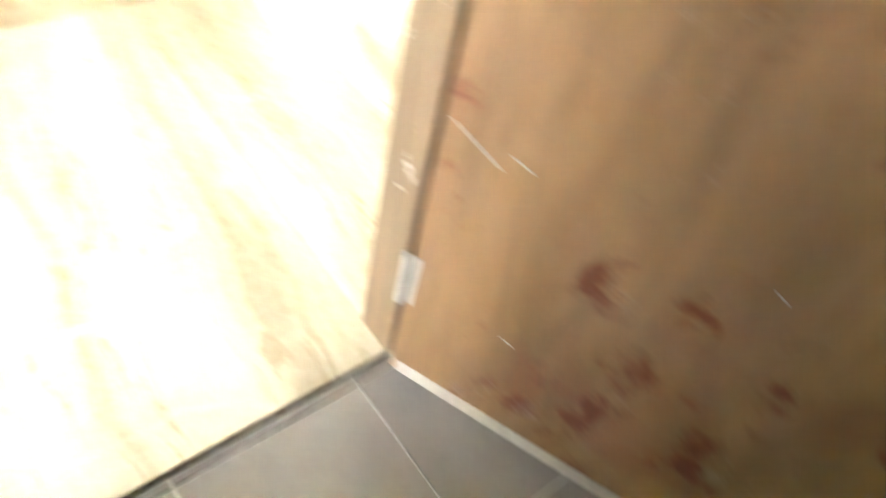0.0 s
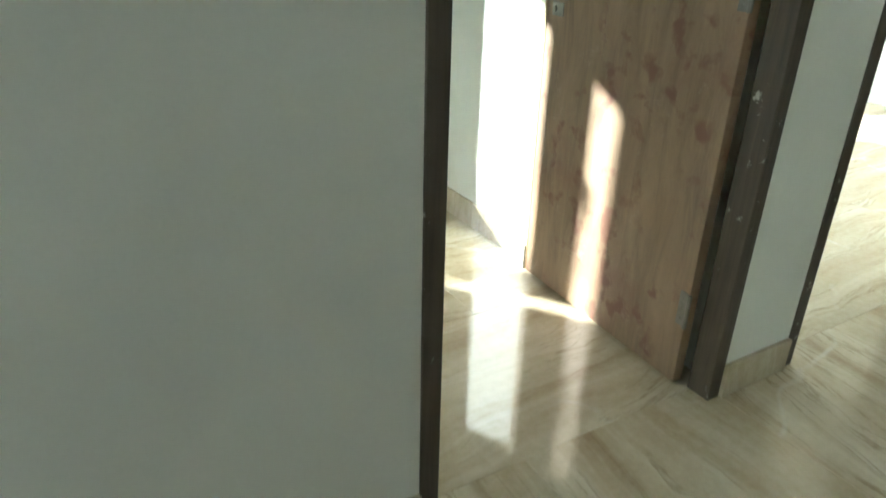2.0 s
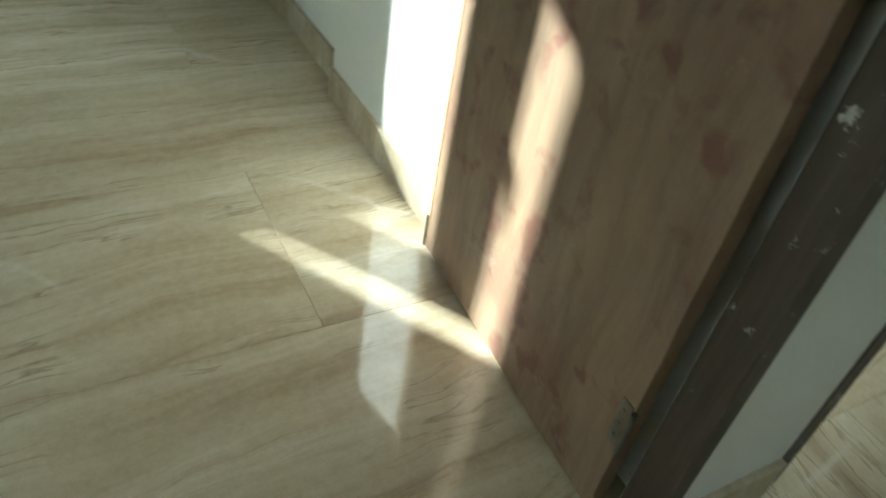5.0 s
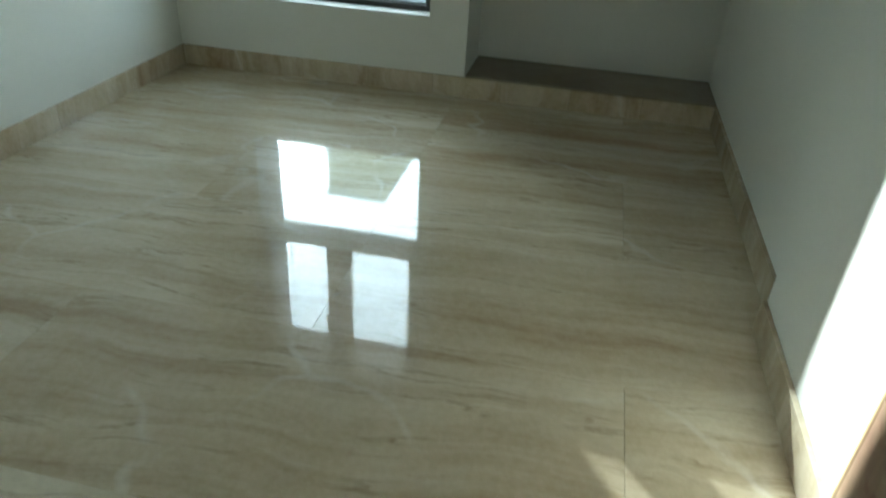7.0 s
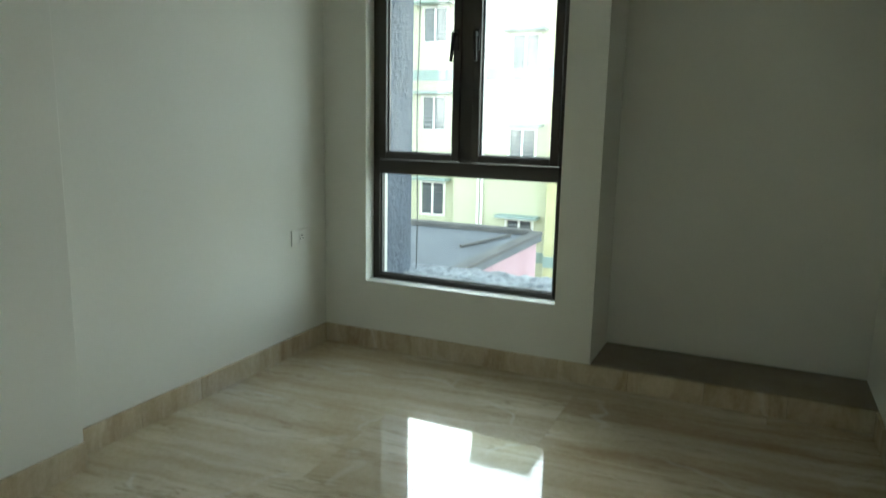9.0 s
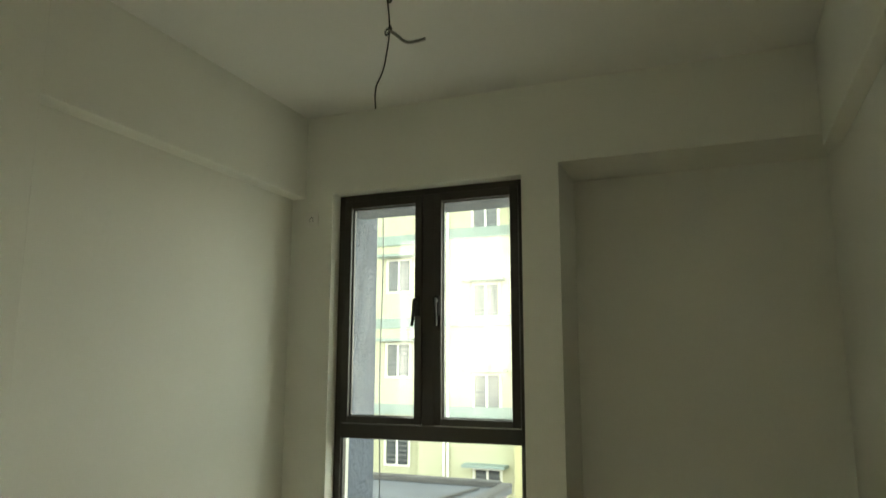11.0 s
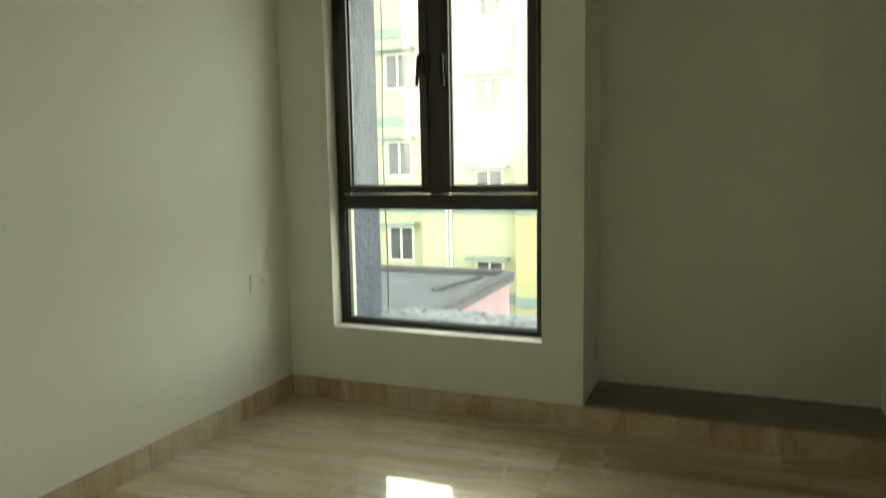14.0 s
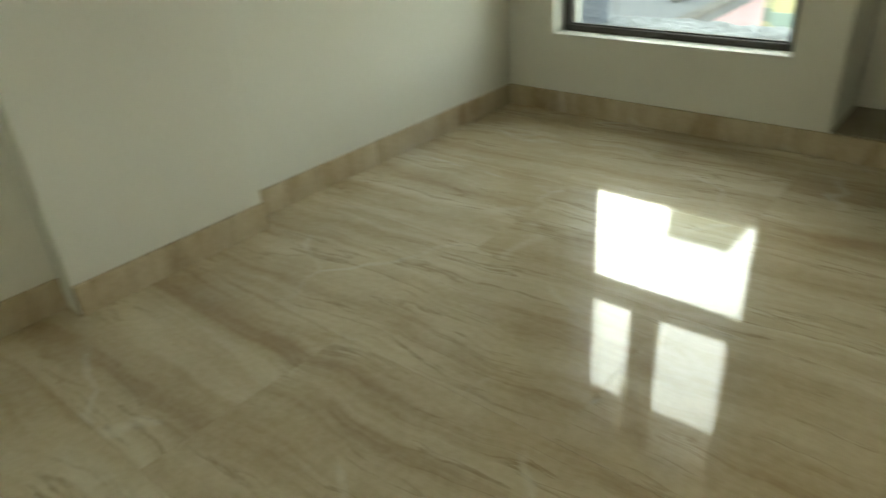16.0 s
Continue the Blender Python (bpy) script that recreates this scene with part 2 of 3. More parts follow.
def glass(name, dust):
    """Clear pane; a film of dried dust in downward streaks scatters the sun that falls on it."""
    m = bpy.data.materials.new(name)
    m.use_nodes = True
    n, l = m.node_tree.nodes, m.node_tree.links
    n.remove(n["Principled BSDF"])
    clear, gloss, film = (n.new(k) for k in ("ShaderNodeBsdfTransparent", "ShaderNodeBsdfGlossy", "ShaderNodeBsdfTranslucent"))
    clear.inputs[0].default_value = (0.93, 0.95, 0.94, 1)
    film.inputs[0].default_value = (0.88, 0.88, 0.86, 1)
    gloss.inputs["Roughness"].default_value = 0.02
    v = place_coords(n, l, (1, 1, 0.16), world_space=True)
    streak = noise_tex(n, l, v, 26, 5, 0.65, 0.3)
    low, high = 0.5 * dust, 1.5 * dust
    amount = ramp(n, l, streak, [(0.36, (low, low, low)), (0.66, (high, high, high))])
    dusty, pane = n.new("ShaderNodeMixShader"), n.new("ShaderNodeMixShader")
    l.new(amount, dusty.inputs[0])
    l.new(clear.outputs[0], dusty.inputs[1])
    l.new(film.outputs[0], dusty.inputs[2])
    facing, steep, sheen = n.new("ShaderNodeLayerWeight"), n.new("ShaderNodeMath"), n.new("ShaderNodeMath")
    facing.inputs["Blend"].default_value = 0.5
    steep.operation, steep.inputs[1].default_value = 'POWER', 4.0
    sheen.operation, sheen.inputs[1].default_value, sheen.inputs[2].default_value = 'MULTIPLY_ADD', 0.7, 0.035
    l.new(facing.outputs["Facing"], steep.inputs[0])
    l.new(steep.outputs[0], sheen.inputs[0])
    l.new(sheen.outputs[0], pane.inputs[0])
    l.new(dusty.outputs[0], pane.inputs[1])
    l.new(gloss.outputs[0], pane.inputs[2])
    l.new(pane.outputs[0], n["Material Output"].inputs[0])
    return m


GLASS = glass("clear glass", 0.006)
DUSTY = glass("dusty casement glass", 0.06)


# ---- mesh helpers ----
def box(bm, x0, x1, y0, y1, z0, z1, bevel=0.0):
    r = bmesh.ops.create_cube(bm, size=1.0, matrix=Matrix.Translation(((x0 + x1) / 2, (y0 + y1) / 2, (z0 + z1) / 2)) @ Matrix.Diagonal((x1 - x0, y1 - y0, z1 - z0, 1)))
    if bevel:
        es = {e for v in r["verts"] for e in v.link_edges}
        bmesh.ops.bevel(bm, geom=list(es), offset=bevel, segments=2, affect='EDGES', profile=0.5)
    return bm


def rod(bm, a, b, r, seg=12, r2=None):
    a, b = Vector(a), Vector(b)
    d = b - a
    bmesh.ops.create_cone(bm, cap_ends=True, segments=seg, radius1=r, radius2=r if r2 is None else r2, depth=d.length,
                          matrix=Matrix.Translation((a + b) / 2) @ d.to_track_quat('Z', 'Y').to_matrix().to_4x4())
    return bm


def mesh_of(name, bm, mat):
    me = bpy.data.meshes.new(name)
    bm.to_mesh(me)
    bm.free()
    me.materials.append(mat)
    return me


def part(name, bm, mat, parent=None, label=""):
    ob = new(name, mesh_of(name, bm, mat))
    ob.parent = parent
    return tagged(ob, label)


def setting(name, boxes, mat, label, category, bevel=0.0):
    bm = bmesh.new()
    for b in boxes:
        box(bm, *b, bevel)
    return tagged(part(name, bm, mat), label, category, kind="structure")


def thing(name, at, label, category, group=""):
    e = new(name)
    e.location = at
    e.empty_display_size = 0.1
    return tagged(e, label, category, group)


def boxes_mesh(*bs, bevel=0.0):
    bm = bmesh.new()
    for b in bs:
        box(bm, *b, bevel)
    return bm


# ---- plan ----
CEIL_Z, SK = 2.84, 0.105
WX0, WX1, WZ0, WZ1 = 0.272, 1.385, 0.383, 2.366
PIER, ALC_Y, RIGHT, RP = 1.580, 0.413, 2.836, 2.785
ROOM_S, HALL_N = -3.245, -3.335
D0, D1, D_TOP = 1.815, 2.755, 2.10
E0, E1 = 3.03, 3.86
HALL_S, BATH_N = -4.36, -4.43
B0, B1 = 0.72, 1.560
EAST, WEST = 6.6, -2.2

setting("ceiling", [(WEST - 0.15, EAST + 0.15, -6.4, 0.56, CEIL_Z, CEIL_Z + 0.15)], CEIL, "plain off-white painted concrete ceiling", "ceiling")
setting("floor", [(WEST - 0.15, EAST + 0.15, -4.43, 0.25, -0.2, -0.006)], GROUT, "filler bed between polished beige marble slabs", "floor")
setting("bath_floor", [(-0.2, 3.0, -6.4, -4.43, -0.2, -0.018)], TILE_GROUT, "pale grout bed of the bathroom floor", "floor")
setting("wall_left", [(-0.15, 0, ROOM_S, 0.25, 0, CEIL_Z)], WALL, "off-white painted bedroom wall", "wall")
setting("wall_window", [(0, WX0, 0, 0.25, 0, CEIL_Z), (WX1, PIER, 0, 0.25, 0, CEIL_Z), (WX0, WX1, 0, 0.25, 0, WZ0), (WX0, WX1, 0, 0.25, WZ1, CEIL_Z)],
        WALL, "off-white painted wall around the window", "wall")
setting("wall_alcove", [(PIER - 0.15, RIGHT + 0.12, ALC_Y, 0.56, 0, CEIL_Z), (PIER - 0.15, PIER, 0.25, ALC_Y, 0, CEIL_Z)], WALL, "off-white painted back wall of the alcove", "wall")
setting("beam_alcove", [(PIER, RIGHT, 0.0, ALC_Y, 2.412, CEIL_Z)], WALL, "painted beam over the alcove", "beam")
setting("beam_left", [(0, 0.094, -1.722, 0.0, 2.35, CEIL_Z)], WALL, "painted beam along the bedroom wall", "beam", 0.004)
setting("beam_right", [(RIGHT - 0.07, RIGHT, -1.68, -0.001, 2.35, CEIL_Z)], WALL, "painted beam along the bedroom wall", "beam", 0.004)
setting("column_left", [(0, 0.098, -2.435, -1.722, 0, CEIL_Z)], WALL, "shallow painted column on the bedroom wall", "column", 0.004)
setting("column_right", [(RP, RIGHT, ROOM_S, -1.68, 0, CEIL_Z)], WALL, "painted column beside the open bedroom door", "column", 0.004)
setting("wall_right", [(RIGHT, RIGHT + 0.12, ROOM_S, ALC_Y, 0, CEIL_Z)], WALL, "off-white painted bedroom wall", "wall")
setting("wall_door", [(WEST, D0, HALL_N, ROOM_S, 0, CEIL_Z), (D1, E0, HALL_N, ROOM_S, 0, CEIL_Z), (E1, EAST, HALL_N, ROOM_S, 0, CEIL_Z),
                      (D0, D1, HALL_N, ROOM_S, D_TOP, CEIL_Z), (E0, E1, HALL_N, ROOM_S, D_TOP, CEIL_Z)], WALL, "off-white painted wall between hall and bedrooms", "wall")
setting("wall_hall", [(WEST, B0, BATH_N, HALL_S, 0, CEIL_Z), (B1, EAST, BATH_N, HALL_S, 0, CEIL_Z), (B0, B1, BATH_N, HALL_S, D_TOP, CEIL_Z)], WALL, "off-white painted wall between hall and bathroom", "wall")
# Unseen end wall; its opening is sized to set the hall's daylight.
setting("wall_west", [(WEST - 0.15, WEST, BATH_N, ROOM_S, 0, 1.4), (WEST - 0.15, WEST, BATH_N, ROOM_S, 2.1, CEIL_Z)], WALL, "assumed painted wall at the unseen open end of the hall", "wall")
setting("wall_east", [(EAST, EAST + 0.15, -4.43, 0.0, 0, CEIL_Z)], WALL, "off-white painted end wall", "wall")
# Assumed outer wall, out of view; opening width tunes light reaching the hall.
setting("wall_second_room", [(RIGHT + 0.12, 4.3, -0.4, -0.25, 0, CEIL_Z), (5.3, EAST, -0.4, -0.25, 0, CEIL_Z), (4.3, 5.3, -0.4, -0.25, 2.1, CEIL_Z)], WALL, "assumed painted wall around an unseen wide opening", "wall")
setting("wall_bath", [(-0.2, 3.0, -6.4, -6.25, -0.02, CEIL_Z), (-0.2, -0.05, -6.25, BATH_N, -0.02, CEIL_Z), (2.85, 3.0, -6.25, BATH_N, -0.02, CEIL_Z)], WALL, "plain bathroom wall", "wall")
setting("ledge", [(PIER, RIGHT, 0.018, ALC_Y, -0.006, SK)], LEDGE, "dull unpolished stone ledge in the alcove", "ledge", 0.003)


# ---- bedroom window ----
win = tagged(thing("window_1", (0.83, 0.12, WZ0), "dark bronze aluminium window with two casements over a fixed pane", "window"), kind="structure")
win_off = Matrix.Translation((-0.83, -0.12, -WZ0))


def win_part(name, bm, mat, label="", parent=None):
    bm.transform(win_off)
    return part(name, bm, mat, parent or win, label)


FY0, FY1 = 0.085, 0.150
win_part("frame", boxes_mesh((WX0, 0.312, FY0, FY1, WZ0, WZ1), (1.345, WX1, FY0, FY1, WZ0, WZ1), (0.312, 1.345, FY0, FY1, WZ0, 0.420), (0.312, 1.345, FY0, FY1, 2.330, WZ1), bevel=0.003), ALU)
win_part("transom", boxes_mesh((0.312, 1.345, FY0 - 0.002, FY1, 1.000, 1.078), bevel=0.003), ALU)
win_part("mullion", boxes_mesh((0.800, 0.870, FY0 - 0.001, FY1, 1.078, 2.330), bevel=0.003), ALU)
for n_, (a, b) in enumerate(((0.314, 0.800), (0.870, 1.343))):
    s0, s1 = a + 0.043, b - 0.043
    sash = win_part("sash", boxes_mesh((a, s0, 0.072, 0.132, 1.082, 2.328), (s1, b, 0.072, 0.132, 1.082, 2.328), (s0, s1, 0.072, 0.132, 1.082, 1.120), (s0, s1, 0.072, 0.132, 2.284, 2.328), bevel=0.004), ALU)
    g = 0.006
    win_part("gasket", boxes_mesh((s0, s0 + g, 0.098, 0.108, 1.120, 2.284), (s1 - g, s1, 0.098, 0.108, 1.120, 2.284), (s0 + g, s1 - g, 0.098, 0.108, 1.120, 1.120 + g), (s0 + g, s1 - g, 0.098, 0.108, 2.284 - g, 2.284)), GASKET, "black rubber gasket", sash)
    pane = win_part("pane", boxes_mesh((s0, s1, 0.108, 0.113, 1.120, 2.284)), DUSTY, "dusty streaked glass pane", sash)
    pane.visible_shadow = False
    hx = 0.778 if n_ == 0 else 0.892
    hb = boxes_mesh((hx - 0.014, hx + 0.014, 0.060, 0.072, 1.655, 1.765), bevel=0.004)
    rod(hb, (hx, 0.060, 1.735), (hx, 0.030, 1.735), 0.010)
    lean = -0.014 if n_ == 0 else 0.010
    rod(hb, (hx, 0.030, 1.748), (hx + lean, 0.026, 1.600), 0.012, 10, 0.008)
    win_part("handle", hb, GASKET, "black cast window handle", sash)
win_part("gasket", boxes_mesh((0.312, 0.319, 0.100, 0.110, 0.420, 1.000), (1.338, 1.345, 0.100, 0.110, 0.420, 1.000), (0.319, 1.338, 0.100, 0.110, 0.420, 0.427)), GASKET)
win_part("pane", boxes_mesh((0.312, 1.345, 0.110, 0.116, 0.420, 1.000)), GLASS, "large fixed glass pane").visible_shadow = False
win_part("sill", boxes_mesh((WX0 + 0.001, WX1 - 0.001, -0.006, FY0, WZ0 - 0.004, WZ0 + 0.009), bevel=0.002), PLASTIC, "white plastered window sill")


# ---- doors ----
def door_frame(name, x0, x1, y0, y1, label, wood):
    e = tagged(thing(name, ((x0 + x1) / 2, (y0 + y1) / 2, 0), label, "door frame"), kind="structure")
    off = Matrix.Translation((-(x0 + x1) / 2, -(y0 + y1) / 2, 0))
    w = 0.045
    for nm, b in (("jamb", (x0, x0 + w, y0, y1, 0, D_TOP)), ("jamb", (x1 - w, x1, y0, y1, 0, D_TOP)), ("head", (x0 + w, x1 - w, y0, y1, D_TOP - w, D_TOP))):
        bm = boxes_mesh(b, bevel=0.003)
        bm.transform(off)
        part(nm, bm, wood, e)
    return e


def door_leaf(name, label, length, height, hand, ply, edge):
    """Leaf from its hinge edge along +y, face at x = 0, body behind it on the side of hand."""
    e = thing(name, (0, 0, 0), label, "door")
    t = 0.034 * hand
    a, b = min(0, t), max(0, t)
    part("leaf", boxes_mesh((a, b, 0.0, length, 0.008, height), bevel=0.002), ply, e)
    if edge:
        part("kick_strip", boxes_mesh((a - 0.0015, b + 0.0015, 0.01, length, 0.0075, 0.036), bevel=0.001), WHITEWASH, e, "dusty white strip along the bottom edge")
    part("lipping", boxes_mesh((a - 0.0015, b + 0.0015, length, length + 0.012, 0.008, height), bevel=0.001), LIP, e, "pale wood lipping on the closing edge")
    # Dark block added in place of the shaded skirting end behind the leaf.
    if not edge:
        part("end_block", boxes_mesh((a - 0.004, b + 0.002, length + 0.004, length + 0.0145, 0.006, 0.10), bevel=0.002), FRAME_SHADE, e, "dark block for the shaded skirting end at the closing edge")
    for z in (0.19, 1.0, 1.8):
        hb = boxes_mesh((-0.003 if hand > 0 else -0.002, 0.002 if hand > 0 else 0.003, 0.004, 0.030 if hand > 0 else 0.012, z, z + 0.10), bevel=0.0006)
        rod(hb, (-0.006 * hand, -0.006, z), (-0.006 * hand, -0.006, z + 0.10), 0.006, 10)
        for k in (0.02, 0.05, 0.08) if hand > 0 else ():
            rod(hb, (-0.0045 * hand, 0.018, z + k), (0, 0.018, z + k), 0.004, 8)
        part("hinge", hb, STEEL if hand > 0 else WHITEWASH, e, "dull steel butt hinge" if hand > 0 else "hinge caked with white plaster")
    lb = boxes_mesh((-0.0035 if hand > 0 else -0.001, 0.001 if hand > 0 else 0.0035, length - 0.085, length - 0.03, 0.905, 0.945), bevel=0.0008)
    rod(lb, (-0.008 * hand, length - 0.045, 0.925), (0, length - 0.045, 0.925), 0.009, 12)
    part("lock_plate", lb, STEEL, e, "small steel lock plate")
    return e


door_frame("door_frame_1", D0, D1, HALL_N - 0.004, ROOM_S - 0.022, "wood bedroom door frame toned for shade, with paint splashes", FRAME_SHADE)
setting("trim", [(D0 + 0.002, D0 + 0.040, ROOM_S - 0.0215, ROOM_S + 0.012, 0.001, D_TOP)], WALL, "pale plaster return beside the bedroom door frame", "trim", 0.003)
door_frame("door_frame_2", E0, E1, HALL_N - 0.004, ROOM_S + 0.004, "wood frame of the next bedroom door, toned for shade", FRAME_SHADE)
door_frame("door_frame_3", B0, B1, BATH_N - 0.004, HALL_S + 0.004, "brown wood bathroom door frame with paint splashes", FRAME_LIT)
leaf = door_leaf("door_1", "open brown plywood door with red stains beside a column", 0.755, 2.04, 1, PLY, False)
leaf.matrix_basis = pose(2.683, -3.238, 0, 0, 0, -3.8)
leaf = door_leaf("door_2", "open brown plywood bathroom door with red stains", 0.80, 2.04, -1, PLY_RED, True)
leaf.matrix_basis = pose(1.508, -4.452, -0.010, 0, 0, 180 + 22)


SCRATCHES = (((0.009, 0.526), (0.077, 0.493)), ((0.085, 0.517), (0.111, 0.509)), ((0.149, 0.229), (0.165, 0.225)), ((0.372, 0.519), (0.383, 0.513)))
for (ya, za), (yb, zb) in SCRATCHES:
    sb = boxes_mesh((0.0, 0.0012, -0.5 * math.hypot(yb - ya, zb - za), 0.5 * math.hypot(yb - ya, zb - za), -0.0008, 0.0008))
    sb.transform(pose(0.0003, (ya + yb) / 2, (za + zb) / 2, math.degrees(math.atan2(zb - za, yb - ya)), 0, 0))
    part("scratch", sb, WHITEWASH, leaf, "pale scratch in the door face")

# ---- electrical fittings ----
def socket_plate(name, at, rz, w, h, label, modules):
    """A plate on a wall; its face looks along local -y."""
    e = thing(name, (0, 0, 0), label, "socket")
    part("plate", boxes_mesh((-w / 2, w / 2, -0.009, 0, -h / 2, h / 2), bevel=0.003), PLASTIC, e)
    step = (w - 0.03) / len(modules)
    for i, k in enumerate(modules):
        cx = -w / 2 + 0.015 + step * (i + 0.5)
        if k == "blank":
            continue
        part("module", boxes_mesh((cx - step * 0.46, cx + step * 0.46, -0.0105, -0.009, -h * 0.34, h * 0.34), bevel=0.0006), PLASTIC, e)
        if k == "socket":
            for dx, dz, r in ((0, 0.011, 0.0042), (-0.010, -0.009, 0.0034), (0.010, -0.009, 0.0034), (-0.010, 0.004, 0.0026), (0.010, 0.004, 0.0026)):
                # Solid near-black discs carry the shade of the pin holes as colour.
                part("pin_hole", rod(bmesh.new(), (cx + dx, -0.0115, dz), (cx + dx, -0.0100, dz), r, 10), HOLE, e, "dark disc for a shaded pin hole")
        else:
            part("rocker", boxes_mesh((cx - step * 0.3, cx + step * 0.3, -0.0145, -0.0105, -h * 0.24, h * 0.24), bevel=0.0015), PLASTIC, e)
    e.matrix_basis = pose(*at, 0, 0, rz)
    return e


socket_plate("wall_socket", (0, -0.245, 0.654), 90, 0.17, 0.085, "white wall socket flush on the painted wall", ("blank", "socket", "blank"))
socket_plate("wall_socket", (0.140, 0, 2.222), 0, 0.085, 0.085, "white air conditioner socket high beside the window", ("socket",))
socket_plate("switch_plate", (0, -2.617, 0.683), 90, 0.215, 0.075, "white plate with socket and switches on the wall", ("socket", "switch", "switch", "blank"))

# ---- ceiling wires ----
wires = thing("ceiling_wires", (1.386, -1.55, CEIL_Z), "knotted black wires hanging from a ceiling point", "wire")


def strand(name, pts, r, mat, label=""):
    cu = bpy.data.curves.new(name, 'CURVE')
    cu.dimensions, cu.bevel_depth, cu.bevel_resolution = '3D', r, 2
    sp = cu.splines.new('NURBS')
    sp.points.add(len(pts) - 1)
    for p, q in zip(sp.points, pts):
        p.co = (*q, 1)
    sp.use_endpoint_u, sp.order_u = True, 3
    tmp = bpy.data.objects.new(name, cu)
    me = bpy.data.meshes.new_from_object(tmp)
    bpy.data.objects.remove(tmp)
    me.materials.clear()
    me.materials.append(mat)
    ob = new(name, me)
    ob.parent = wires
    return tagged(ob, label)


strand("strand", [(-0.006, 0, 0), (-0.007, 0, -0.10), (0.004, 0, -0.20), (-0.006, 0, -0.29), (0.006, 0, -0.36), (0.008, 0, -0.42), (0.002, 0, -0.47), (-0.012, 0, -0.55), (-0.045, 0, -0.60), (-0.036, 0, -0.664)], 0.0022, CABLE)
strand("strand", [(0.006, 0, 0), (0.008, 0, -0.10), (0.002, 0.003, -0.22), (-0.004, 0.003, -0.29), (0.004, 0.003, -0.36), (0.006, 0.003, -0.41)], 0.0022, CABLE)
strand("knot", [(-0.010, 0, -0.285), (-0.014, 0.004, -0.295), (0.002, -0.006, -0.300), (0.014, 0.002, -0.308), (0.004, 0.006, -0.318), (-0.006, -0.004, -0.300), (0.010, -0.003, -0.292)], 0.003, CABLE)
strand("knot", [(0.012, 0, -0.398), (0.002, 0.005, -0.402), (-0.008, -0.004, -0.416), (-0.006, 0.003, -0.428), (0.008, -0.003, -0.418), (0.014, 0.002, -0.404)], 0.003, CABLE)
strand("sleeve", [(0.006, 0, -0.412), (0.03, 0, -0.43), (0.06, 0, -0.462), (0.09, 0, -0.468), (0.130, 0, -0.462)], 0.0048, CONDUIT, "grey cable sleeve stub")
part("ceiling_plate", rod(bmesh.new(), (0, 0, -0.012), (0, 0, 0), 0.032, 20), CONDUIT, wires, "small dark ceiling plate")

# ---- outside ----
setting("pier_outside", [(-0.9, 0.065, 0.252, 0.97, -6, 13.0)], STUCCO, "blue-grey rough stucco pier beside the window", "pier", 0.01)
setting("sunshade", [(0.03, 1.42, 0.252, 0.746, 2.373, 2.47)], STUCCO, "rough stucco sunshade over the window", "sunshade", 0.01)
bm = bmesh.new()
bmesh.ops.create_grid(bm, x_segments=70, y_segments=30, size=0.5, matrix=Matrix.Translation((0.71, 0.72, 0.25)) @ Matrix.Diagonal((1.42, 0.94, 1, 1)))
for v in bm.verts:
    v.co.z += 0.022 * noise.noise(v.co * 17) + 0.014 * noise.noise(v.co * 41)
tagged(part("ledge_outside", bm, CONCRETE), "rough weathered concrete ledge outside the window", "ledge", kind="structure")
setting("ledge_slab", [(0.0, 1.42, 0.25, 1.18, 0.08, 0.215)], CONCRETE, "concrete slab under the ledge", "slab")

cab = bmesh.new()
for k in range(12):
    z = 2.5 - 0.32 * k
    rod(cab, (0.088 + 0.007 * math.sin(k * 1.3), 1.000, z), (0.088 + 0.007 * math.sin(k * 1.3 + 1.3), 1.000, z - 0.32), 0.004, 8)
tagged(part("outdoor_cable", cab, CABLE), "black cable hanging beside the stucco pier", "cable")

low = thing("low_building", (-6.0, 9.0, -6.0), "low pink building with a flat grey roof", "building")


def low_part(nm, bm, mat, lab=""):
    bm.transform(Matrix.Translation((6.0, -9.0, 6.0)))
    part(nm, bm, mat, low, lab)


low_part("wall", boxes_mesh((-13.9, -2.28, 2.3, 11.8, -6, -1.36)), PINK, "faded pink painted wall")
low_part("roof", boxes_mesh((-14, -2.19, 2.2, 11.9, -1.36, -1.22)), ROOFC, "weathered grey screed roof")
low_part("kerb", boxes_mesh((-2.42, -2.17, 2.2, 11.9, -1.219, -1.14), (-14, -2.42, 11.65, 11.92, -1.219, -1.10), bevel=0.02), KERB, "dark roof kerb")
pole = bmesh.new()
rod(pole, (-3.13, 9.38, -1.18), (-2.72, 11.2, -1.17), 0.035)
tagged(part("pole", pole, KERB), "grey pole lying on the low roof", "pole")
pole = bmesh.new()
rod(pole, (-3.9, 7.1, -1.18), (-3.3, 7.5, -1.18), 0.035)
tagged(part("pole", pole, KERB), "grey pole lying on the low roof", "pole")

FAR_Y = 20.0
far = thing("apartment_building", (-5.0, FAR_Y, -6.0), "pale yellow apartment block with grey-green bands", "building")


def far_part(nm, bm, mat, lab="", parent=None):
    bm.transform(Matrix.Translation((5.0, -FAR_Y, 6.0)))
    return part(nm, bm, mat, parent or far, lab)


ROOF_Z, WING_Z = 11.55, 9.4
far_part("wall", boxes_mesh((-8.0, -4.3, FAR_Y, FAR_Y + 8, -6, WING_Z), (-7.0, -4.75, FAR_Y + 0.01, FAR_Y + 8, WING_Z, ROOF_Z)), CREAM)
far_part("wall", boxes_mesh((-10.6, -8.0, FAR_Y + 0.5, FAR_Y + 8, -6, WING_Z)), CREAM)
